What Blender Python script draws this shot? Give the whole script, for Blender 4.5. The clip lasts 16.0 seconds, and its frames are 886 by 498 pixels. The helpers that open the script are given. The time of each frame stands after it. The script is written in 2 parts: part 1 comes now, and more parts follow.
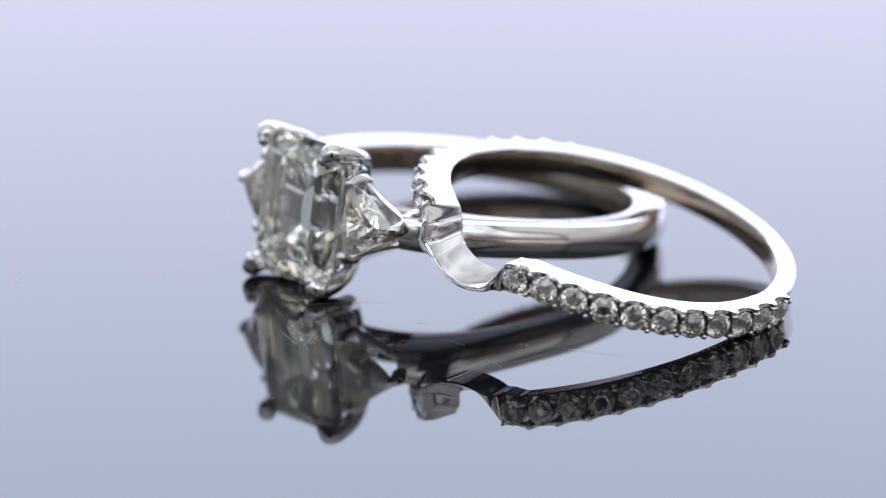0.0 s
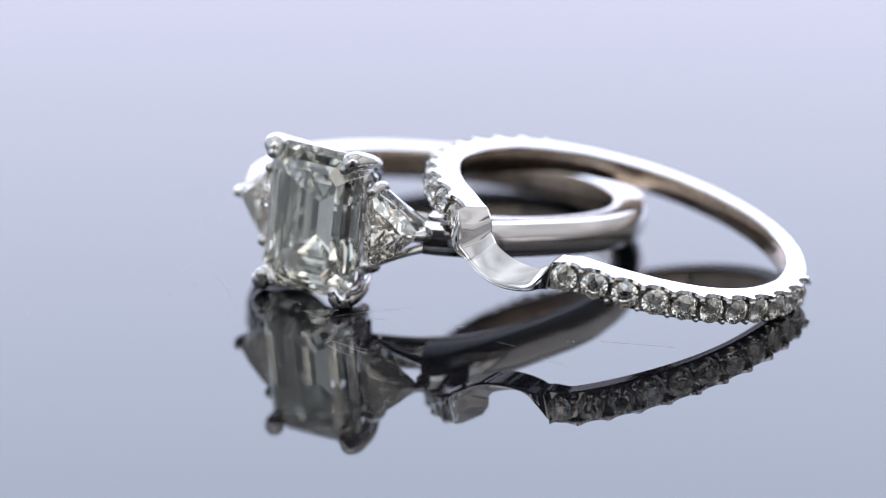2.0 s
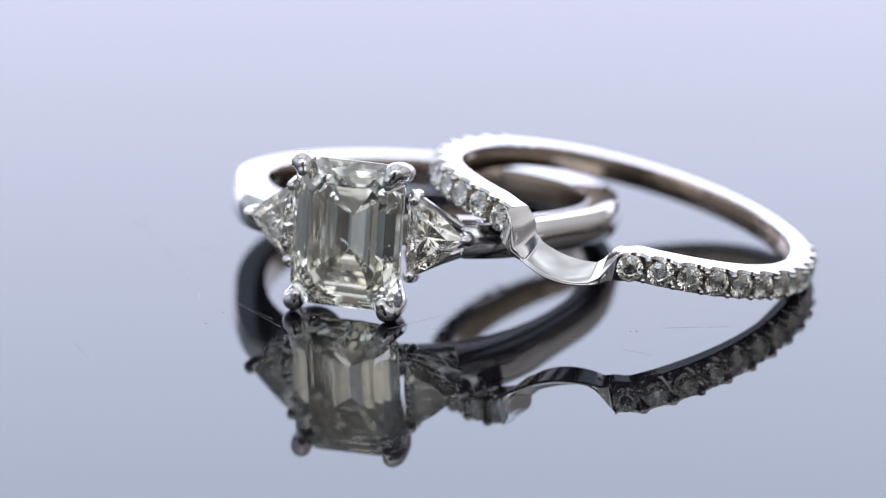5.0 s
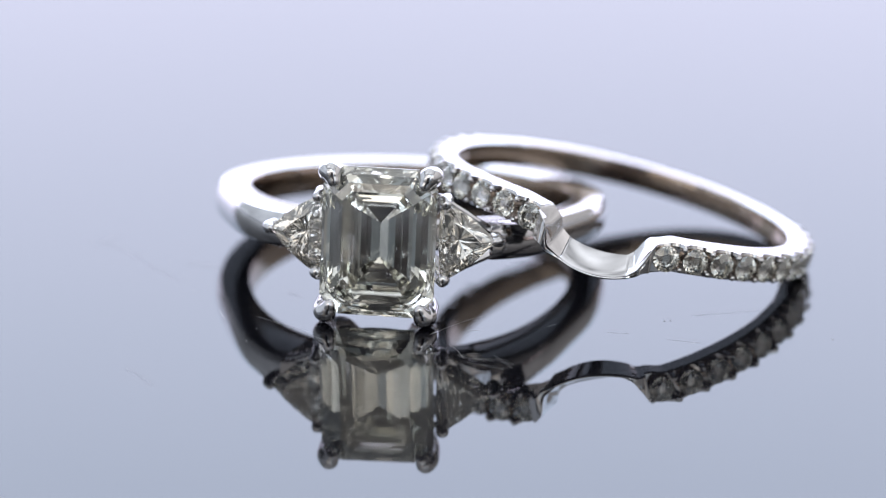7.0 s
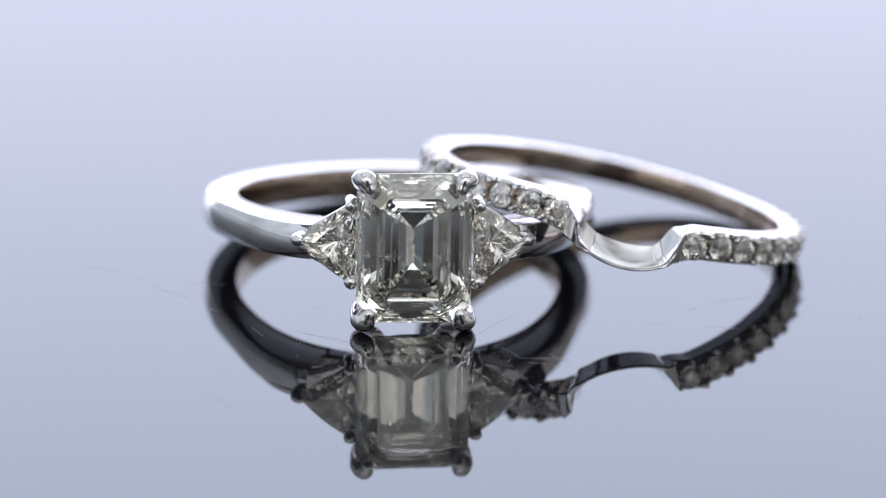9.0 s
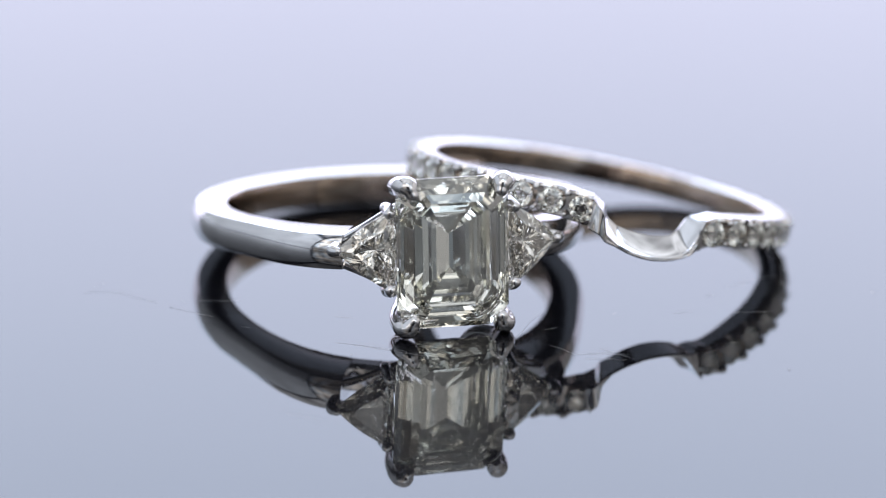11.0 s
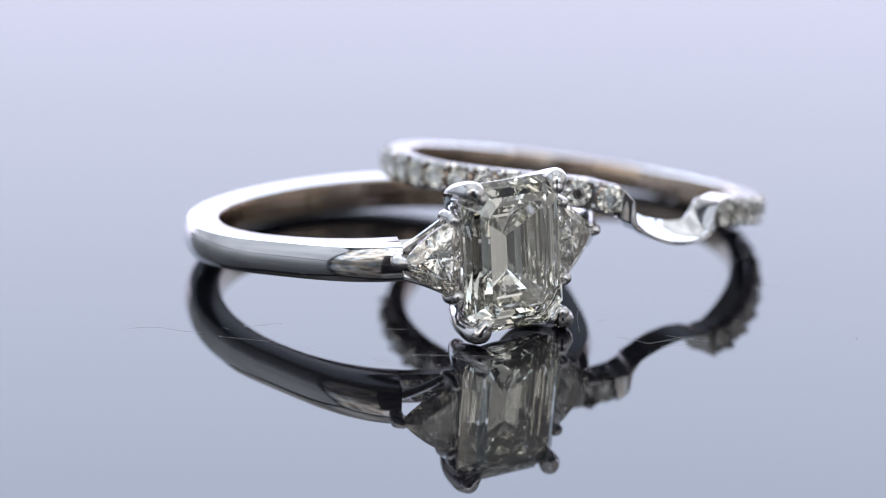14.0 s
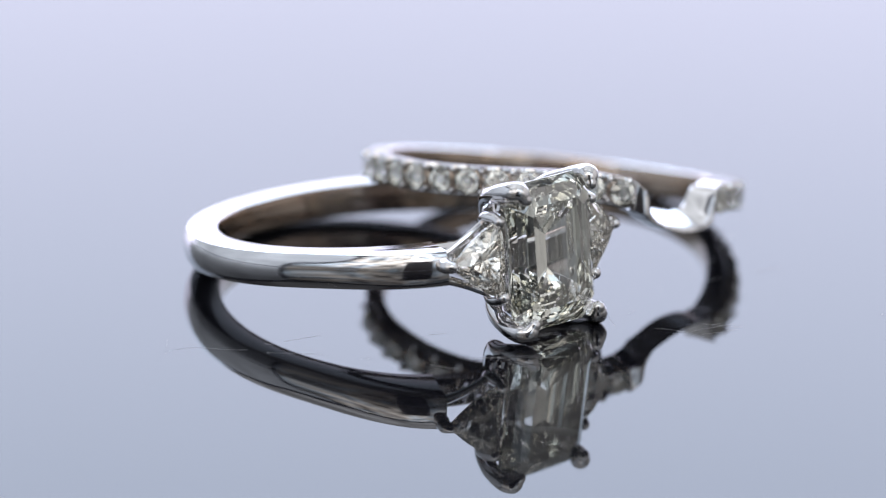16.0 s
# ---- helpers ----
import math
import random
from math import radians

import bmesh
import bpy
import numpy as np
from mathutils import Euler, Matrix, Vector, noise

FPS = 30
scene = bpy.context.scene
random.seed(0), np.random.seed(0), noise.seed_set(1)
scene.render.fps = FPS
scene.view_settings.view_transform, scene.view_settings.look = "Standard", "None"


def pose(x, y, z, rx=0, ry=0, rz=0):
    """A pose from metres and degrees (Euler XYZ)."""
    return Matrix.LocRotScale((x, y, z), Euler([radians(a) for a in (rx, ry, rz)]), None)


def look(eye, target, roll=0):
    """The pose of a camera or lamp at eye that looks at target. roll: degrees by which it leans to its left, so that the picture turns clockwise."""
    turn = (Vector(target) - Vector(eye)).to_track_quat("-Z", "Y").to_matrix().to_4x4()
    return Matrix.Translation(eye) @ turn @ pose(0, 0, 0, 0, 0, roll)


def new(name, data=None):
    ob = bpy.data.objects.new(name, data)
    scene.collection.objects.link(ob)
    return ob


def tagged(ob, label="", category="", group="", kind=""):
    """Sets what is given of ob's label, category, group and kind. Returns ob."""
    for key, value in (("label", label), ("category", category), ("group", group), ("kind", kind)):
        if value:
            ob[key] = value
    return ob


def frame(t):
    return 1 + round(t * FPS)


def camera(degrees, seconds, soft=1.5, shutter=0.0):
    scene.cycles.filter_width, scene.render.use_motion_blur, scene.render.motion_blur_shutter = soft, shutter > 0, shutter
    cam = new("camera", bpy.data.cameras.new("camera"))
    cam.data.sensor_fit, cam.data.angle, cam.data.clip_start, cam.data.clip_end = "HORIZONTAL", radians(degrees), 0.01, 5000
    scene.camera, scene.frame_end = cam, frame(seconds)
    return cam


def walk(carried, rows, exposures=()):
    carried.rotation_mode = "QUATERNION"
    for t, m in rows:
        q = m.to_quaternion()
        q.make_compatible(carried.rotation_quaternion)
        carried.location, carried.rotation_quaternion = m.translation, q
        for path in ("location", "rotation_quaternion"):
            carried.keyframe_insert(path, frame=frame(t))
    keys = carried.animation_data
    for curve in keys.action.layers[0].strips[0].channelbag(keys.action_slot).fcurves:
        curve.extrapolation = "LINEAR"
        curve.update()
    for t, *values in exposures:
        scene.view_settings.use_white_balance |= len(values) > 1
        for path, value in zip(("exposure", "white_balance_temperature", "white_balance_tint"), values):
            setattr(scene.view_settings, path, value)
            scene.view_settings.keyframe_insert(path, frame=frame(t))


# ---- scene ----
cam = camera(12.782, 16.0, soft=1.0)
# A macro lens on a stand; the plate with the rings turns before it.
EL, YAW, PITCH, ROLL = radians(18.159), radians(-0.6437), radians(-0.2229), 0.874
EYE = Vector((0, -0.208 * math.cos(EL), 0.208 * math.sin(EL)))
WAY = Vector((math.sin(YAW) * math.cos(EL + PITCH), math.cos(YAW) * math.cos(EL + PITCH), -math.sin(EL + PITCH)))
CAM_POSE = look(EYE, EYE + WAY, ROLL)
walk(cam, [(0, CAM_POSE), (16, CAM_POSE)], exposures=[(0, 0.0), (16, 0.0)])
cam.data.dof.use_dof = True
cam.data.dof.focus_distance = 0.1978
cam.data.dof.aperture_fstop = 25


def turn(t):
    """Degrees by which the plate has turned at t."""
    k = (t - 8) / 8
    return 5.7036 * (t - 8) - 0.3562 * k * k - 0.3736 * k ** 3


MM = 0.001

scene.cycles.max_bounces = 32
scene.cycles.transmission_bounces = 32
scene.cycles.glossy_bounces = 12

# ---- world ----
world = bpy.data.worlds.new("studio")
scene.world = world
world.use_nodes = True
world.node_tree.nodes["Background"].inputs[0].default_value = (0.75, 0.8, 1.0, 1)
world.node_tree.nodes["Background"].inputs[1].default_value = 0.05


# ---- materials ----
def material(name):
    m = bpy.data.materials.new(name)
    m.use_nodes = True
    nt = m.node_tree
    nt.nodes.clear()
    out = nt.nodes.new("ShaderNodeOutputMaterial")
    return m, nt, out


def principled(name, base, rough, metal=0.0, ior=1.5, noise_scale=800.0, vary=0.1, rough_vary=0.05, bump=0.0, second=None):
    m, nt, out = material(name)
    b = nt.nodes.new("ShaderNodeBsdfPrincipled")
    b.inputs["Metallic"].default_value = metal
    b.inputs["IOR"].default_value = ior
    co = nt.nodes.new("ShaderNodeTexCoord")
    n1 = nt.nodes.new("ShaderNodeTexNoise")
    n1.inputs["Scale"].default_value = noise_scale
    n1.inputs["Detail"].default_value = 4
    n2 = nt.nodes.new("ShaderNodeTexNoise")
    n2.inputs["Scale"].default_value = noise_scale * 6
    n2.inputs["Detail"].default_value = 3
    for n in (n1, n2):
        nt.links.new(co.outputs["Object"], n.inputs["Vector"])
    mix = nt.nodes.new("ShaderNodeMix")
    mix.data_type = "RGBA"
    mix.inputs[6].default_value = (*[c * (1 - vary) for c in base], 1)
    mix.inputs[7].default_value = (*(second or [min(1, c * (1 + vary)) for c in base]), 1)
    nt.links.new(n1.outputs["Fac"], mix.inputs[0])
    nt.links.new(mix.outputs[2], b.inputs["Base Color"])
    r = nt.nodes.new("ShaderNodeMapRange")
    r.inputs["From Min"].default_value, r.inputs["From Max"].default_value = 0.3, 0.7
    r.inputs["To Min"].default_value, r.inputs["To Max"].default_value = max(0, rough - rough_vary), rough + rough_vary
    nt.links.new(n2.outputs["Fac"], r.inputs["Value"])
    nt.links.new(r.outputs["Result"], b.inputs["Roughness"])
    if bump:
        bp = nt.nodes.new("ShaderNodeBump")
        bp.inputs["Strength"].default_value = bump
        bp.inputs["Distance"].default_value = 0.00002
        nt.links.new(n2.outputs["Fac"], bp.inputs["Height"])
        nt.links.new(bp.outputs["Normal"], b.inputs["Normal"])
    nt.links.new(b.outputs["BSDF"], out.inputs["Surface"])
    return m


def diamond_material(name, tint):
    """Clear cut stone."""
    m, nt, out = material(name)
    g = nt.nodes.new("ShaderNodeBsdfGlass")
    g.inputs["Color"].default_value = (*tint, 1)
    g.inputs["Roughness"].default_value = 0.0
    g.inputs["IOR"].default_value = 2.42
    nt.links.new(g.outputs[0], out.inputs["Surface"])
    return m


def glow(name, color, strength, low=0.8, high=0.45, uneven=(0.75, 1.2), scale=5.0, second=None):
    """Glowing cloth: foot-to-top strength, unevenness and cooler and warmer tones painted into the emission."""
    m, nt, out = material(name)
    e = nt.nodes.new("ShaderNodeEmission")
    co = nt.nodes.new("ShaderNodeTexCoord")
    sep = nt.nodes.new("ShaderNodeSeparateXYZ")
    nt.links.new(co.outputs["Object"], sep.inputs[0])
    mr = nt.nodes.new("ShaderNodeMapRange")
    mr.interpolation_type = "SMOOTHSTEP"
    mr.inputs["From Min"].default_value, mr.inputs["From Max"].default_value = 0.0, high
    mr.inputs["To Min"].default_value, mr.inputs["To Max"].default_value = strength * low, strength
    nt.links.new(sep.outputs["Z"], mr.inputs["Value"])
    n = nt.nodes.new("ShaderNodeTexNoise")
    n.inputs["Scale"].default_value = scale
    nt.links.new(co.outputs["Object"], n.inputs["Vector"])
    nr = nt.nodes.new("ShaderNodeMapRange")
    nr.inputs["From Min"].default_value, nr.inputs["From Max"].default_value = 0.3, 0.7
    nr.inputs["To Min"].default_value, nr.inputs["To Max"].default_value = uneven
    nt.links.new(n.outputs["Fac"], nr.inputs["Value"])
    mul = nt.nodes.new("ShaderNodeMath")
    mul.operation = "MULTIPLY"
    nt.links.new(mr.outputs["Result"], mul.inputs[0])
    nt.links.new(nr.outputs["Result"], mul.inputs[1])
    nt.links.new(mul.outputs[0], e.inputs["Strength"])
    tone = nt.nodes.new("ShaderNodeMix")
    tone.data_type = "RGBA"
    tone.inputs[6].default_value = (*color, 1)
    tone.inputs[7].default_value = (*(second or color), 1)
    w = nt.nodes.new("ShaderNodeTexNoise")
    w.inputs["Scale"].default_value = scale * 0.7
    w.noise_dimensions = "4D"
    w.inputs["W"].default_value = 3.0
    nt.links.new(co.outputs["Object"], w.inputs["Vector"])
    wr = nt.nodes.new("ShaderNodeMapRange")
    wr.inputs["From Min"].default_value, wr.inputs["From Max"].default_value = 0.4, 0.6
    nt.links.new(w.outputs["Fac"], wr.inputs["Value"])
    nt.links.new(wr.outputs["Result"], tone.inputs[0])
    nt.links.new(tone.outputs[2], e.inputs["Color"])
    nt.links.new(e.outputs[0], out.inputs["Surface"])
    return m


# Bare gold, with brown reflections and shade put into its colour.
INNER = principled("unplated_gold_shaded", (0.42, 0.365, 0.325), 0.14, metal=1.0, noise_scale=140, vary=0.12, second=(0.50, 0.39, 0.30), rough_vary=0.06, bump=0.04)
GOLD = principled("white_gold", (0.70, 0.685, 0.69), 0.09, metal=1.0, noise_scale=400, vary=0.04, rough_vary=0.03, bump=0.02)
DIAMOND = diamond_material("diamond_clear_warm", (0.998, 0.996, 0.974))
DIAMOND_SIDE = diamond_material("diamond_side", (0.99, 0.982, 0.965))
PAVE = diamond_material("diamond_small", (0.992, 0.99, 0.972))
PLATE = principled("black_acrylic", (0.006, 0.006, 0.008), 0.015, ior=1.5, noise_scale=60, vary=0.2, rough_vary=0.008)
WALL = principled("painted_wall", (0.55, 0.56, 0.6), 0.8, noise_scale=6, vary=0.05)
WOOD = principled("brown_paint", (0.12, 0.10, 0.09), 0.7, noise_scale=6, vary=0.15)
TABLE = principled("laminate", (0.35, 0.36, 0.4), 0.5, noise_scale=20, vary=0.05)
HOUSING = principled("black_fabric", (0.02, 0.02, 0.02), 0.8, noise_scale=300, vary=0.2)
FILL_TOP = glow("cloth_top", (0.90, 0.94, 1.0), 1.15, uneven=(0.35, 1.35), scale=6.0)
FILL_COOL = glow("cloth_cool", (0.80, 0.88, 1.0), 1.1, 0.65)
FILL_WARM = glow("cloth_warm", (0.95, 0.94, 0.96), 1.05, 0.55)
# Added front glow that brightens the stones and gives them blue and gold facets.
FILL_FRONT = glow("fill_cloth_front", (0.70, 0.84, 1.0), 1.35, 0.15, 0.2, (0.2, 1.9), 13.0, (1.0, 0.945, 0.89))
FILL_BROW = glow("fill_cloth_brow", (0.76, 0.87, 1.0), 2.4, 0.8, 0.45, (0.3, 1.8), 13.0, (1.0, 0.95, 0.90))
HAIR = principled("scratch", (0.6, 0.6, 0.62), 0.5, noise_scale=3000, vary=0.2)


def backdrop_material():
    """Lavender sweep whose light is painted in as emission, brighter towards its middle height."""
    m, nt, out = material("glowing_backdrop")
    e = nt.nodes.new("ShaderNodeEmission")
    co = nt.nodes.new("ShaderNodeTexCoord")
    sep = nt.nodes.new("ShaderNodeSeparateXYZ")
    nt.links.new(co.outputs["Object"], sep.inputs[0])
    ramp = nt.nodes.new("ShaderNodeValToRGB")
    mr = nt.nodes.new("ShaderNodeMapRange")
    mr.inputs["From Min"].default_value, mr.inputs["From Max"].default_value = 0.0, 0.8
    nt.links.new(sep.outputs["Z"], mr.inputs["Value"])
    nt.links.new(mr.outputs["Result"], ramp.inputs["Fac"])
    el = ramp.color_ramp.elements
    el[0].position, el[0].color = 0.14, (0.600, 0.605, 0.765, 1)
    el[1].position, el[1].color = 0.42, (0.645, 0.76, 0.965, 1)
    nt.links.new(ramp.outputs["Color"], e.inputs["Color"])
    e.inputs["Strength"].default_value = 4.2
    nt.links.new(e.outputs[0], out.inputs["Surface"])
    return m


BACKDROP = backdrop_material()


# ---- mesh helpers (all shapes below are in millimetres) ----
def mesh_of(name, bm, mat, scale=MM, smooth=True, sharp=32):
    bmesh.ops.scale(bm, vec=(scale,) * 3, verts=bm.verts)
    bmesh.ops.recalc_face_normals(bm, faces=bm.faces)
    for f in bm.faces:
        f.smooth = smooth
    for e in bm.edges:
        if len(e.link_faces) == 2 and e.calc_face_angle(0) > radians(sharp):
            e.smooth = False
    me = bpy.data.meshes.new(name)
    bm.to_mesh(me)
    bm.free()
    me.materials.append(mat)
    return me


def part(name, bm, mat, parent=None, label="", smooth=True, scale=MM, sharp=32, m=None):
    ob = new(name, bm if isinstance(bm, bpy.types.Mesh) else mesh_of(name, bm, mat, scale, smooth, sharp))
    if parent:
        ob.parent = parent
    if m is not None:
        ob.matrix_basis = m
    if label:
        tagged(ob, label)
    return ob


def unplated_shaded_inside(ob):
    """Bare, warmer metal inside a ring; brown reflections are painted into it too."""
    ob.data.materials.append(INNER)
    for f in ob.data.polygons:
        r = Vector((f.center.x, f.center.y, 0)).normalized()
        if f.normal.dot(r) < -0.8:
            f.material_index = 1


def at(x, y, z, m3=None):
    """A pose in millimetres."""
    m = Matrix.Translation((x * MM, y * MM, z * MM))
    return m @ m3.to_4x4() if m3 is not None else m


def box(x0, y0, z0, x1, y1, z1, bm=None):
    bm = bm or bmesh.new()
    v = [bm.verts.new((x, y, z)) for x in (x0, x1) for y in (y0, y1) for z in (z0, z1)]
    for q in ((0, 1, 3, 2), (4, 6, 7, 5), (0, 4, 5, 1), (2, 3, 7, 6), (0, 2, 6, 4), (1, 5, 7, 3)):
        bm.faces.new([v[i] for i in q])
    return bm


def sweep(sections, closed=False, caps=True, bm=None):
    """Joins equal rings of points into a skin."""
    bm = bm or bmesh.new()
    rows = [[bm.verts.new(p) for p in s] for s in sections]
    n = len(rows[0])
    for a, b in zip(rows, rows[1:] + (rows[:1] if closed else [])):
        for i in range(n):
            bm.faces.new((a[i], a[(i + 1) % n], b[(i + 1) % n], b[i]))
    if caps and not closed:
        bm.faces.new(rows[0][::-1])
        bm.faces.new(rows[-1])
    return bm


def tube(points, radii, sides=12, flat=1.0, bm=None, steps=8, cap=1.0):
    """A tapered wire through the points, with rounded ends."""
    P = [Vector(p) for p in points]
    pts, rad = [], []
    ext = [2 * P[0] - P[1]] + P + [2 * P[-1] - P[-2]]
    for i in range(len(P) - 1):
        p0, p1, p2, p3 = ext[i:i + 4]
        for s in range(steps):
            u = s / steps
            pts.append(0.5 * ((2 * p1) + (p2 - p0) * u + (2 * p0 - 5 * p1 + 4 * p2 - p3) * u * u + (3 * p1 - p0 - 3 * p2 + p3) * u ** 3))
            rad.append(radii[i] * (1 - u) + radii[i + 1] * u)
    pts.append(P[-1])
    rad.append(radii[-1])
    d0, d1 = (pts[1] - pts[0]).normalized(), (pts[-1] - pts[-2]).normalized()
    head = [(pts[0] - d0 * rad[0] * math.sin(a), rad[0] * math.cos(a)) for a in (1.45, 1.1, 0.75, 0.4)]
    tail = [(pts[-1] + d1 * rad[-1] * cap * math.sin(a), rad[-1] * math.cos(a)) for a in (0.4, 0.75, 1.1, 1.45)]
    both = head + list(zip(pts, rad)) + tail
    secs, side = [], None
    for i, (p, r) in enumerate(both):
        d = (both[min(i + 1, len(both) - 1)][0] - both[max(i - 1, 0)][0]).normalized()
        if side is None:
            side = d.orthogonal().normalized()
        side = (side - d * side.dot(d)).normalized()
        other = d.cross(side)
        secs.append([p + side * r * math.cos(2 * math.pi * k / sides) + other * r * flat * math.sin(2 * math.pi * k / sides) for k in range(sides)])
    return sweep(secs, bm=bm)


def ball(r, sx=1, sy=1, sz=1, u=20, v=14):
    bm = bmesh.new()
    bmesh.ops.create_uvsphere(bm, u_segments=u, v_segments=v, radius=r)
    bmesh.ops.scale(bm, vec=(sx, sy, sz), verts=bm.verts)
    return bm


def step_cut():
    """Emerald cut: table towards -y, long side along z."""
    loops = [(1.80, 2.62, 0.50, -0.84), (2.20, 3.04, 0.66, -0.66), (2.58, 3.44, 0.82, -0.38), (2.90, 3.78, 0.98, -0.06),
             (2.90, 3.78, 0.98, 0.06), (2.57, 3.42, 0.84, 0.45), (2.20, 3.02, 0.70, 0.85), (1.74, 2.52, 0.52, 1.30), (1.18, 1.92, 0.32, 1.80)]
    bm = bmesh.new()
    rows = []
    for hw, hh, c, y in loops:
        rows.append([bm.verts.new((x, y, z)) for x, z in ((hw, -hh + c), (hw, hh - c), (hw - c, hh), (-hw + c, hh), (-hw, hh - c), (-hw, -hh + c), (-hw + c, -hh), (hw - c, -hh))])
    top, low = bm.verts.new((0, 2.76, 0.85)), bm.verts.new((0, 2.76, -0.85))
    bm.faces.new(rows[0])
    for a, b in zip(rows, rows[1:]):
        for i in range(8):
            bm.faces.new((a[i], a[(i + 1) % 8], b[(i + 1) % 8], b[i]))
    keel = [low, top, top, top, top, low, low, low]
    a = rows[-1]
    for i in range(8):
        k0, k1 = keel[i], keel[(i + 1) % 8]
        bm.faces.new((a[i], a[(i + 1) % 8], k1, k0) if k0 is not k1 else (a[i], a[(i + 1) % 8], k0))
    return bm


def brilliant(n, outline, crown=0.32, depth=0.86, table=0.56, girdle=0.04, uneven=0.0):
    """Brilliant cut with n-fold facets; outline(angle) is its radius. Table towards +z."""
    bm = bmesh.new()

    def ring(count, off, k, z):
        return [bm.verts.new((outline(a) * k * math.cos(a), outline(a) * k * math.sin(a), z)) for a in (2 * math.pi * (i + off) / count for i in range(count))]

    tab, mid = ring(n, 0, table, crown), ring(n, 0.5, 0.80, crown * 0.56)
    g0, g1 = ring(2 * n, 0, 1, girdle), ring(2 * n, 0, 1, -girdle)
    pm = ring(n, 0.5, 0.26, -depth * 0.76)
    for v in pm[::2]:
        # Every other lower facet reaches further out.
        v.co.x, v.co.y, v.co.z = v.co.x * (1 + 2.2 * uneven), v.co.y * (1 + 2.2 * uneven), v.co.z * (1 - 0.8 * uneven)
    cul = bm.verts.new((0, 0, -depth))
    bm.faces.new(tab)
    for k in range(n):
        k1, km = (k + 1) % n, (k - 1) % n
        bm.faces.new((tab[k], tab[k1], mid[k]))
        bm.faces.new((tab[k], mid[k], g0[2 * k], mid[km]))
        bm.faces.new((mid[k], g0[2 * k + 1], g0[2 * k]))
        bm.faces.new((mid[k], g0[(2 * k + 2) % (2 * n)], g0[2 * k + 1]))
        bm.faces.new((g1[2 * k], g1[2 * k + 1], pm[k]))
        bm.faces.new((g1[2 * k + 1], g1[(2 * k + 2) % (2 * n)], pm[k]))
        bm.faces.new((g1[2 * k], pm[k], cul, pm[km]))
    for i in range(2 * n):
        j = (i + 1) % (2 * n)
        bm.faces.new((g0[i], g0[j], g1[j], g1[i]))
    return bm


def smooth01(x):
    x = max(0.0, min(1.0, x))
    return x * x * (3 - 2 * x)


# ---- studio ----
def build_studio():
    for name, b in (("floor", (-1.6, -1.6, -0.80, 1.6, 1.6, -0.76)), ("ceiling", (-1.6, -1.6, 1.7, 1.6, 1.6, 1.74)),
                    ("wall_north", (-1.6, 1.6, -0.76, 1.6, 1.64, 1.7)), ("wall_south", (-1.6, -1.64, -0.76, 1.6, -1.6, 1.7)),
                    ("wall_east", (1.6, -1.6, -0.76, 1.64, 1.6, 1.7)), ("wall_west", (-1.64, -1.6, -0.76, -1.6, 1.6, 1.7))):
        tagged(part(name, box(*b), WOOD if name == "wall_south" else WALL, scale=1), "plain painted studio surface", name.split("_")[0], kind="structure")
    bm = box(-0.7, -0.6, -0.05, 0.7, 0.75, -0.0052)
    bmesh.ops.bevel(bm, geom=bm.edges[:], offset=0.006, segments=2, affect="EDGES")
    tagged(part("table", bm, TABLE, scale=1), "plain grey laminate studio table", "table", kind="structure")
    # Sweep: an upright self-glowing sheet behind the plate, curved back at its top.
    secs = []
    for k in range(17):
        z = -0.0052 + 0.9 * k / 16
        y = 0.62 - 0.25 * max(0, z - 0.5) ** 2
        secs.append([(-0.65, y, z), (0.65, y, z), (0.65, y + 0.004, z), (-0.65, y + 0.004, z)])
    tagged(part("backdrop", sweep(secs), BACKDROP, scale=1), "pale lavender paper backdrop with painted-in glow", "backdrop", kind="structure")


def build_light_tent():
    """Unseen added light: frame of thin tubes, glowing white cloth, open towards the camera."""
    tent = tagged(new("light_tent"), "unseen white cloth photo light tent standing over the table", "light tent")
    tent.matrix_basis = pose(0, 0, -0.0052)
    W, H, Y0, Y1 = 0.46, 0.52, -0.30, 0.60
    for x in (-W, W):
        for y in (Y0, Y1):
            part("post", tube([(x, y, 0.006), (x, y, H)], [0.006, 0.006], steps=1), HOUSING, tent, scale=1)
        part("top_rail", tube([(x, Y0, H), (x, Y1, H)], [0.006, 0.006], steps=1), HOUSING, tent, scale=1)
        part("side_cloth", box(x - 0.001, Y0 + 0.02, 0.012, x + 0.001, Y1 - 0.04, H - 0.05), FILL_WARM if x > 0 else FILL_COOL, tent, "glowing white side cloth", scale=1, smooth=False)
    part("cross_rail", tube([(-W, Y0, H), (W, Y0, H)], [0.006, 0.006], steps=1), HOUSING, tent, scale=1)
    part("top_cloth", box(-W + 0.04, Y0 + 0.05, H - 0.001, W - 0.04, Y1 - 0.05, H + 0.001), FILL_TOP, tent, "glowing white top cloth", scale=1, smooth=False)
    # Unseen flaps added behind the lens to brighten the stones.
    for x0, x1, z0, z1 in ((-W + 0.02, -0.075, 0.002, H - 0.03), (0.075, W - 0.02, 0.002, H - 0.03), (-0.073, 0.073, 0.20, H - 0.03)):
        part("front_flap", box(x0, Y0 - 0.001, z0, x1, Y0 + 0.001, z1), FILL_BROW if z0 > 0.1 else FILL_FRONT, tent, "added glowing white cloth front flap, open round the lens", scale=1, smooth=False)
    return tent


build_studio()
build_light_tent()


# ---- plate ----
PLATE_Z = -0.17


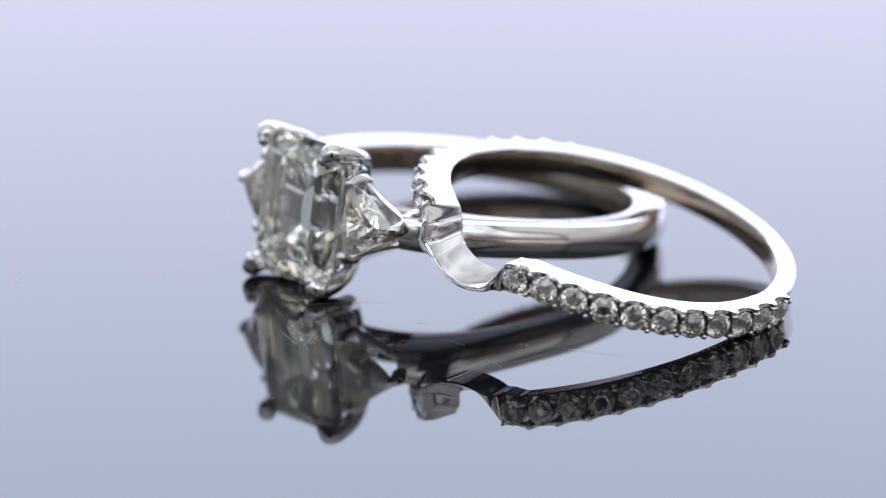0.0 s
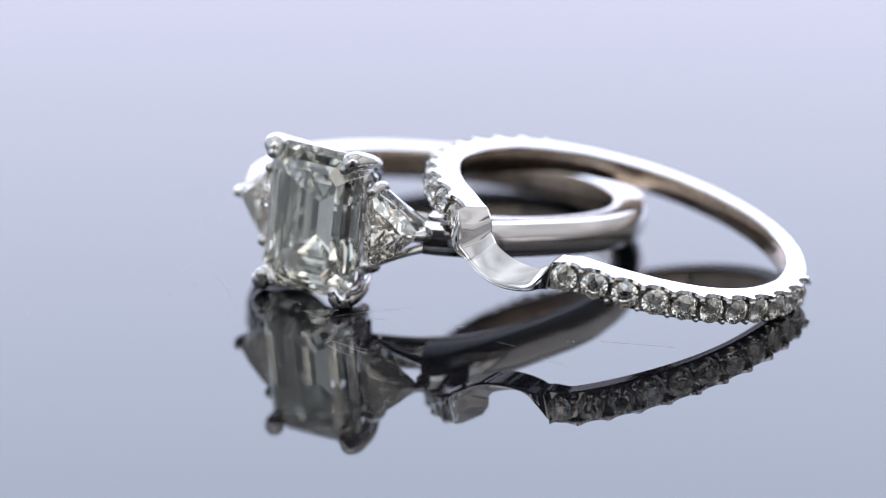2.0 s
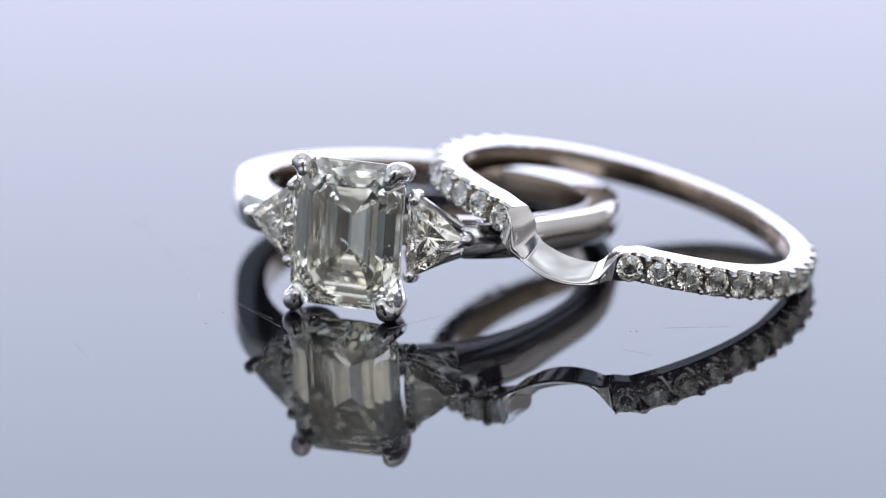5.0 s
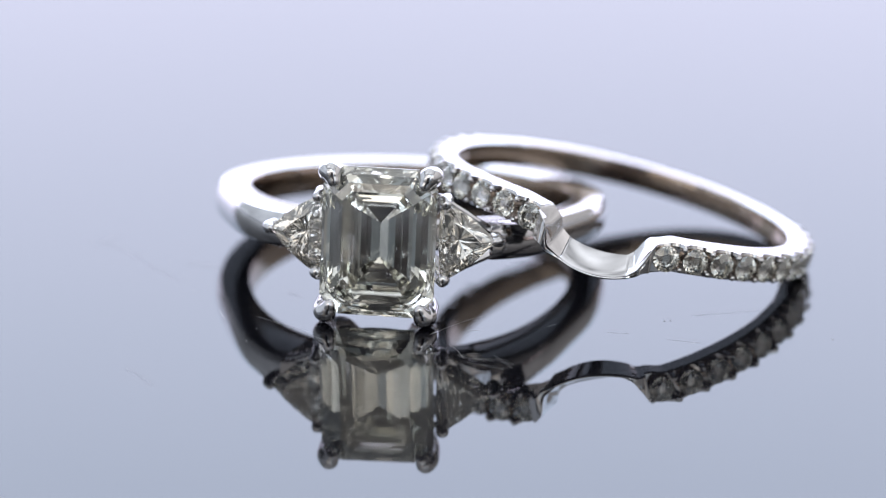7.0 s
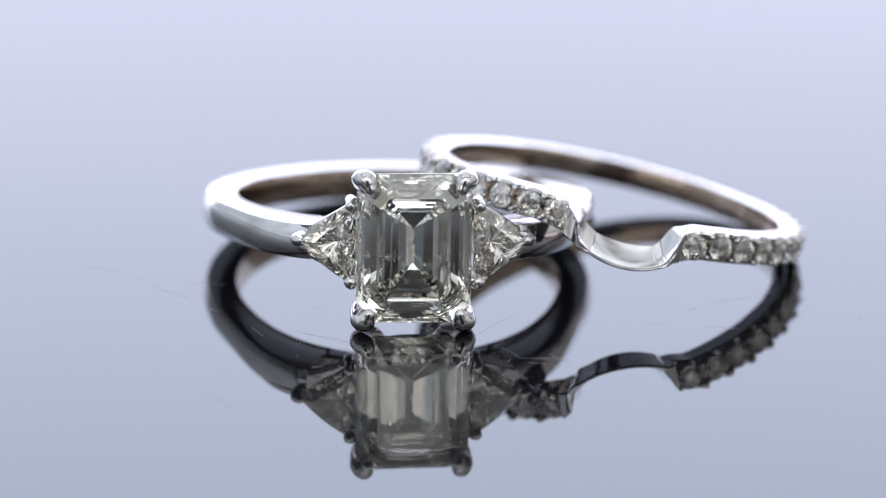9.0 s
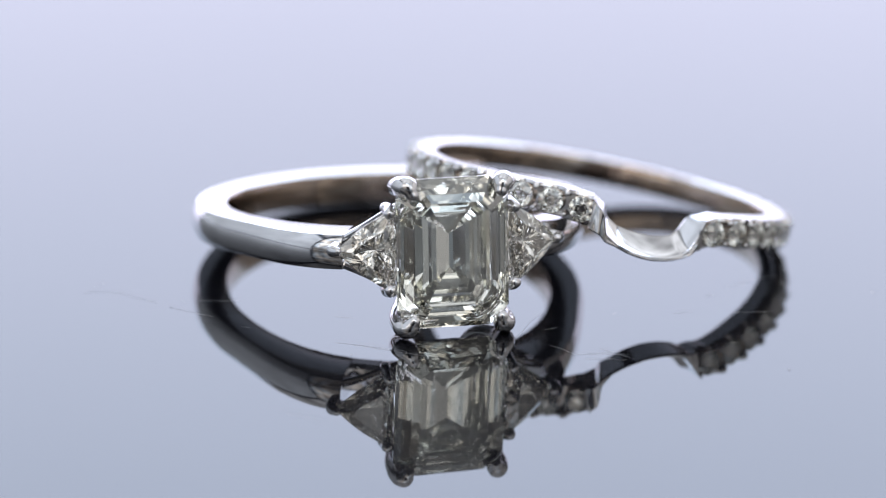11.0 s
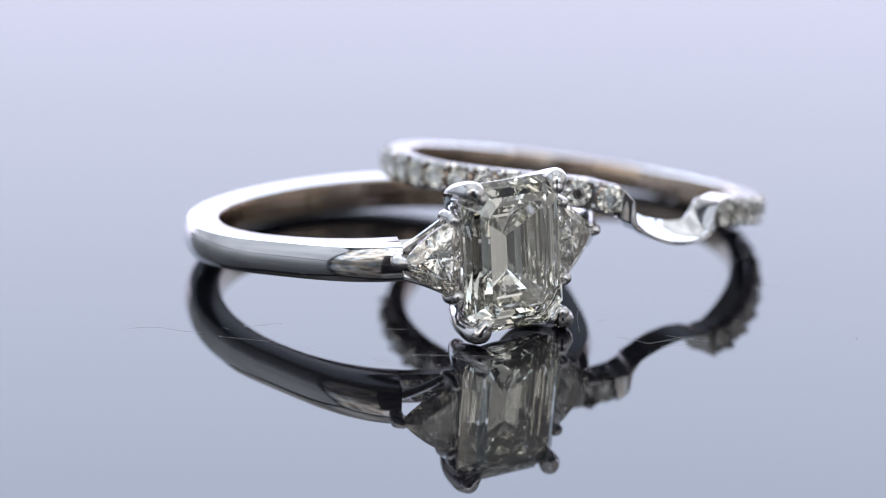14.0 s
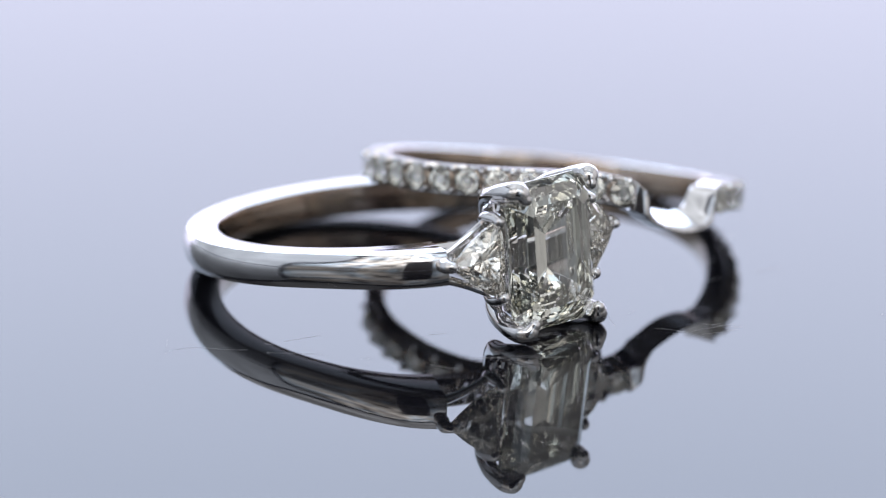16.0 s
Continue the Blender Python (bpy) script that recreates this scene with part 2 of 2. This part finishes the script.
def build_plate():
    p = tagged(new("display_plate"), "glossy black acrylic plate turning under the rings", "plate")
    secs = []
    for r, z in ((0.1, PLATE_Z), (159.2, PLATE_Z), (159.7, -0.4), (160, -0.9), (160, -4.7), (159.5, -5.2), (0.1, -5.2)):
        secs.append([(r * math.cos(a), r * math.sin(a), z) for a in (2 * math.pi * i / 128 for i in range(128))])
    part("disc", sweep(secs), PLATE, p, smooth=False)
    # Hair scratches and dust on the top face.
    lines = [[(-21.2, 0.9), (-20.8, 1.0), (-19.5, 0.5), (-18.7, -0.6), (-17.9, -1.4)], [(-17.4, -2.4), (-16.4, -3.5), (-15.6, -4.3)], [(-20.6, 1.5), (-19.8, 2.4)],
             [(-16.6, -1.3), (-16.5, -1.7)], [(-14.6, -6.1), (-14.2, -6.4)], [(-9.6, -5.7), (-8.8, -6.2)], [(-15.7, -1.7), (-13.7, -2.2)], [(-0.4, -12.6), (0.0, -13.1), (0.4, -14.2)],
             [(0.4, -14.2), (2.7, -14.2)], [(0.9, -14.2), (3.0, -14.7)], [(1.9, -13.6), (3.0, -15.4)], [(-10.6, -9.6), (-8.9, -10.7), (-7.6, -11.6)], [(-12.6, -9.0), (-12.1, -10.3)]]
    more = [[(-1.6, -11.0), (-0.2, -8.8), (0.7, -7.8)], [(0.1, -10.2), (0.8, -10.0)], [(7.2, -9.3), (8.2, -9.3)], [(10.2, -9.9), (11.9, -10.2)], [(11.2, -6.1), (14.6, -4.6)],
            [(-15.6, -18.4), (-14.7, -19.4), (-13.8, -20.6)], [(4.1, -8.9), (4.5, -8.4)], [(-9.9, -10.1), (-6.8, -12.6)], [(0.7, -14.8), (2.6, -15.5)]]
    for pts in lines + more:
        part("scratch", tube([(x, y, PLATE_Z + 0.003) for x, y in pts], [0.0035] * len(pts), sides=4, steps=4), HAIR, p)
    speck = mesh_of("dust_speck", ball(0.035, 1, 0.7, 0.5, 8, 6), HAIR)
    for x, y in ((-17.4, -2.4), (9.9, -18.8), (-10.3, -11.5), (-10.5, -13.4), (9.9, -7.1), (18.4, -8.6), (10.2, -7.0), (-6.0, -14.2)):
        part("dust_speck", speck, None, p, m=at(x, y, PLATE_Z + 0.015))
    return p


# ---- engagement ring: axis along z, head towards -y ----
R1_POSE = at(-4.334, 3.305, 2.17) @ pose(0, 0, 0, math.degrees(-0.1366), math.degrees(0.013), 0)
R2_POSE = at(7.03, 2.08, 3.59) @ pose(0, 0, 0, math.degrees(-0.1038), math.degrees(0.2163), 0)


def shank_section(a, ro, ri, w, crown=0.28):
    """Half-round outside, eased comfort inside."""
    c, s = math.cos(a), math.sin(a)
    prof = []
    for k in range(9):
        u = -1 + 2 * k / 8
        prof.append((ro - crown * abs(u) ** 2.4, u * (w / 2)))
    prof += [(ro - crown - 0.06, w / 2 + 0.02), (ri + 0.22, w / 2 + 0.02), (ri + 0.07, w / 2 - 0.06), (ri, w / 2 - 0.24), (ri, -w / 2 + 0.24), (ri + 0.07, -w / 2 + 0.06), (ri + 0.22, -w / 2 - 0.02), (ro - crown - 0.06, -w / 2 - 0.02)]
    return [(r * c, r * s, z) for r, z in prof]


def build_engagement_ring():
    ring = tagged(new("engagement_ring"), "white gold three-stone ring with emerald-cut diamond, lying on black plate", "ring")
    secs = []
    for i in range(161):
        d = 27 + (333 - 27) * i / 160
        off = min(d, 360 - d)
        f = smooth01((72 - off) / 45)
        secs.append(shank_section(radians(-90 + d), 10.42 + 1.57 * f ** 1.3, 8.53 + 0.32 * f, 1.74))
    unplated_shaded_inside(part("shank", sweep(secs), GOLD, ring, sharp=38))
    # Bridge below the head, inside the fingers' circle.
    secs = []
    for i in range(25):
        d = -30 + 60 * i / 24
        a = radians(-90 + d)
        secs.append([(r * math.cos(a), r * math.sin(a), z) for r, z in ((8.75, -0.7), (9.5, -0.8), (9.7, -0.6), (9.7, 0.6), (9.5, 0.8), (8.75, 0.7))])
    part("bridge", sweep(secs), GOLD, ring)
    stone = part("emerald_cut_diamond", step_cut(), DIAMOND, ring, "large faintly yellow emerald-cut diamond", smooth=False, m=at(-0.18, -12.5, 0.06))
    # Basket behind the big stone: two wires following its eight sides.
    bm = bmesh.new()
    for hw, hh, c, y, r in ((2.1, 2.9, 0.8, -11.3, 0.24), (1.5, 2.0, 0.6, -10.2, 0.26)):
        loop = [(hw, -hh + c), (hw, hh - c), (hw - c, hh), (-hw + c, hh), (-hw, hh - c), (-hw, -hh + c), (-hw + c, -hh), (hw - c, -hh), (hw, -hh + c)]
        tube([(x - 0.18, y, z + 0.06) for x, z in loop], [r] * 9, sides=8, steps=3, bm=bm)
    basket = part("basket", bm, GOLD, ring, "openwork wire basket of the head")
    for sx in (-1, 1):
        for sz in (-1, 1):
            drop = 0.0 if sz > 0 else -0.12
            x, z = sx * 2.46 - 0.16, sz * 3.46 + 0.06 + drop
            bm = tube([(sx * 1.1 - 0.1, -9.3, sz * 1.2), (sx * 1.9 - 0.18, -10.2, sz * 2.75 + 0.06), (sx * 2.58 - 0.18, -11.5, sz * 3.26 + 0.06), (sx * 2.64 - 0.18, -12.6, sz * 3.47 + 0.06 + drop), (x, -13.1, z), (x - sx * 0.16, -13.36, z - sz * 0.34)],
                      [0.40, 0.44, 0.46, 0.54, 0.55, 0.33], sides=20, cap=1.0)
            part("prong", bm, GOLD, basket)

    def tri_outline(a):
        # Trilliant: three bowed sides.
        k = (a + math.pi / 3) % (2 * math.pi / 3) - math.pi / 3
        return 1.0 / (math.cos(math.pi / 3 - abs(k)) * 1.45 + 0.275) * 1.0

    tri = mesh_of("side_diamond", brilliant(12, tri_outline, crown=0.28, depth=0.82, table=0.52, uneven=0.3), DIAMOND_SIDE, MM, False)
    for sx in (-1, 1):
        # The stone's tip points outwards; its face looks out and a little to the side.
        tip, base = Vector((sx * 5.75 - 0.1, -11.25, 0.25)), Vector((sx * 3.05 - 0.1, -12.1, 0.2))
        ax = (tip - base).normalized()
        nor = Vector((0, 0, 1)).cross(ax) * (1 if sx < 0 else -1)
        nor = nor if nor.y < 0 else -nor
        oth = nor.cross(ax)
        s = (tip - base).length / 1.5
        mat = Matrix((ax, oth, nor)).transposed().to_4x4()
        cen = base + ax * 0.5 * s
        part("side_diamond", tri, None, ring, "triangular side diamond", m=at(*cen) @ mat @ Matrix.Diagonal((s, s * 1.28, s, 1)))
        zt = 0.866 * s * 1.28
        for sz in (-1, 1):
            corner = base + Vector((sx * 0.1, 0.05, sz * zt * 0.97))
            part("side_prong", tube([(sx * 2.3, -10.0, sz * 1.2 + 0.2), corner + Vector((0, 0.9, 0)), corner + Vector((0, 0.1, 0)), corner + Vector((sx * 0.1, -0.28, -sz * 0.12))], [0.25, 0.29, 0.34, 0.31], sides=12, cap=0.8), GOLD, ring)
            part("shoulder_bar", tube([(sx * 5.2, -10.2, sz * 0.62), (sx * 4.2, -10.7, sz * 1.2 + 0.1), (sx * 2.7, -11.2, sz * 2.1 + 0.2)], [0.24, 0.2, 0.2], sides=10), GOLD, ring)
        part("tip_prong", tube([tip + Vector((-sx * 0.1, 0.55, 0)), tip + Vector((sx * 0.12, 0.1, 0)), tip + Vector((-sx * 0.02, -0.3, 0))], [0.40, 0.34, 0.22], sides=14, cap=0.8), GOLD, ring)
    return ring


# ---- wedding band: axis along z, notch round -92.5 degrees ----
MID = -95.0
# The notch, by angle: inner and outer height of its upper face, height of its lower edge.
NOTCH = [(-112.8, 0.30, 0.28, -1.30), (-108.8, -0.12, -0.34, -1.52), (-107.2, -0.76, -1.36, -1.82), (-103.6, -1.10, -1.80, -2.00),
         (-83.4, -1.18, -1.82, -2.04), (-81.3, -0.85, -1.50, -1.88), (-79.3, -0.28, -0.80, -1.65), (-78.2, -0.10, -0.32, -1.62), (-77.2, 0.0, -0.02, -1.60)]


def wave(a):
    """Height of the band's upper edge at an angle."""
    d = a - MID
    h = (0.24 if d > 0 else 0.50) * smooth01((97 - abs(d)) / 78)
    if -77.2 <= a < -70:
        h -= 0.25 * (1 - smooth01((a + 77.2) / 7))
    if a < -110:
        # The shoulder before the notch sinks and rounds off.
        h -= 0.20 * smooth01((a + 124) / 13)
    return h


def notch_heights(a):
    """Inner and outer height of the notch's upper face and height of its lower edge, at an angle."""
    if -103.6 < a < -83.4:
        # The floor of the notch is one even curve.
        u = (a + 93.5) / 10.1
        return [c + (r - l) / 2 * u + ((l + r) / 2 - c) * u * u for l, c, r in ((-1.10, -1.33, -1.18), (-1.80, -2.18, -1.82), (-2.00, -2.38, -2.04))]
    for p, q in zip(NOTCH, NOTCH[1:]):
        if p[0] <= a <= q[0]:
            u = (a - p[0]) / (q[0] - p[0])
            return [p[k] * (1 - u) + q[k] * u for k in (1, 2, 3)]
    return NOTCH[0][1:] if a < NOTCH[0][0] else NOTCH[-1][1:]


def band_section(a):
    d = abs(a - MID)
    w = 1.6 - 0.25 * smooth01((d - 95) / 30)
    ti = to = wave(a)
    bot, ro_t, ro_b, ri, dip, rim = ti - w, 10.12, 10.1, 8.9 - 0.4 * smooth01((80 - d) / 45), 0.0, 0.0
    if NOTCH[0][0] < a < NOTCH[-1][0]:
        # The creases between the cut faces are eased.
        ease = min(0.45, a - NOTCH[0][0], NOTCH[-1][0] - a)
        near = [notch_heights(a + ease * k / 3) for k in range(-3, 4)]
        ti, to, bot = (sum(h[k] for h in near) / 7 for k in range(3))
        k = smooth01(min(a - NOTCH[0][0], NOTCH[-1][0] - a) / 4)
        lip = 0.35 * smooth01((a + 112.8) / 0.8) * (1 - smooth01((a + 109) / 6))
        ro_t, ro_b, dip = ro_t + 0.2 * k + lip, ro_b + 0.3 * k + lip, 0.24 * k
    elif d < (115.5 if a > MID else 119):
        # Rim scalloped over each stone.
        u = (a + 73.5) / 8.92 if a > MID else (a + 115.4) / 9.40
        off = (u - round(u)) / 0.41
        rim = 10.34 - 0.44 * math.sqrt(max(0.0, 1 - off * off))
        ro_t, ro_b = 9.70, 9.70
    else:
        ro_t = ro_b = 10.08 - 0.2 * smooth01((d - 108) / 24)
    c, s = math.cos(radians(a)), math.sin(radians(a))
    prof = [(ro_b - 0.1, bot), (ro_b, bot + 0.08), ((ro_b + ro_t) / 2 + 0.02, (to + bot) / 2), (ro_t, max((to + bot) / 2 + 0.01, to - 0.26)), (rim or ro_t, to - 0.06 - (0.1 if rim else 0)), ((rim or ro_t) - 0.06, to), (max(rim, ro_t) - 0.24, to + (ti - to) * 0.16 - 0.8 * dip), ((max(rim, ro_t) + ri) / 2 + 0.1, (to + ti) / 2 - dip),
            (ri + 0.16, ti), (ri + 0.05, ti - 0.06), (ri, ti - 0.22), (ri, bot + 0.25), (ri + 0.06, bot + 0.07), (ri + 0.22, bot)]
    return [(r * c, r * s, z) for r, z in prof]


def build_wedding_band():
    ring = tagged(new("wedding_band"), "notched white gold band with small diamonds, leaning on other ring", "ring")
    steps = sorted(set([-275.2 + i * 0.6 for i in range(600)] + [-113 + i * 0.15 for i in range(240)] + [n[0] for n in NOTCH] + [NOTCH[0][0] - 0.3, NOTCH[-1][0] + 0.3]))
    band = part("band", sweep([band_section(a) for a in steps], closed=True), GOLD, ring, sharp=20)
    unplated_shaded_inside(band)
    stone = mesh_of("pave_diamond", brilliant(8, lambda a: 1.0, crown=0.36, depth=0.86, table=0.5), PAVE, MM * 0.68, False)
    secs = []
    for r, z in ((0.40, -0.75), (0.50, -0.74), (0.68, -0.16), (0.69, -0.11), (0.67, -0.10), (0.64, -0.14), (0.40, -0.6)):
        secs.append([(r * math.cos(a), r * math.sin(a), z) for a in (2 * math.pi * i / 24 for i in range(24))])
    # Cups take the dark bare metal, deepening the shade between the stones.
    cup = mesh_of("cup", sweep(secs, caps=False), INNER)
    claw = mesh_of("claw", tube([(0, 0, -0.72), (0, 0, 0.05)], [0.20, 0.15], sides=8, steps=1), GOLD)
    for side, first, pitch, count in ((1, -73.5, 8.92, 11), (-1, -115.4, 9.40, 11)):
        for k in range(count):
            ang = first + side * pitch * k
            a = radians(ang)
            out = Vector((math.cos(a), math.sin(a), 0))
            tan = Vector((-math.sin(a), math.cos(a), 0))
            slope = (wave(ang + 2) - wave(ang - 2)) / (radians(4) * 10)
            tan = (tan + Vector((0, 0, slope))).normalized()
            up = out.cross(tan)
            m = Matrix((tan, up, out)).transposed()
            spin = Matrix.Rotation(random.uniform(0, 0.8), 3, "Z")
            c = out * 10.14 + Vector((0, 0, wave(ang) - 0.79))
            part("pave_diamond", stone, None, ring, m=at(*c, m @ spin))
            part("cup", cup, None, band, m=at(*c, m))
            for sz in (-1, 1):
                e = ang + side * pitch / 2
                o2 = Vector((math.cos(radians(e)), math.sin(radians(e)), 0))
                c2 = o2 * (10.18 + 0.05 * sz) + Vector((0, 0, wave(e) - 0.79 + sz * 0.54))
                part("claw", claw, None, band, m=at(*c2, m))
    return ring


plate = build_plate()
ring_a = build_engagement_ring()
ring_b = build_wedding_band()


def motions():
    times = [0, 1, 2, 3, 4, 5, 6, 7, 8, 9, 10, 11, 12, 13, 14, 15, 16]
    walk(plate, [(t, pose(0, 0, 0, 0, 0, turn(t))) for t in times])
    walk(ring_a, [(t, pose(0, 0, 0, 0, 0, turn(t)) @ R1_POSE) for t in times])
    walk(ring_b, [(t, pose(0, 0, 0, 0, 0, turn(t)) @ R2_POSE) for t in times])


motions()
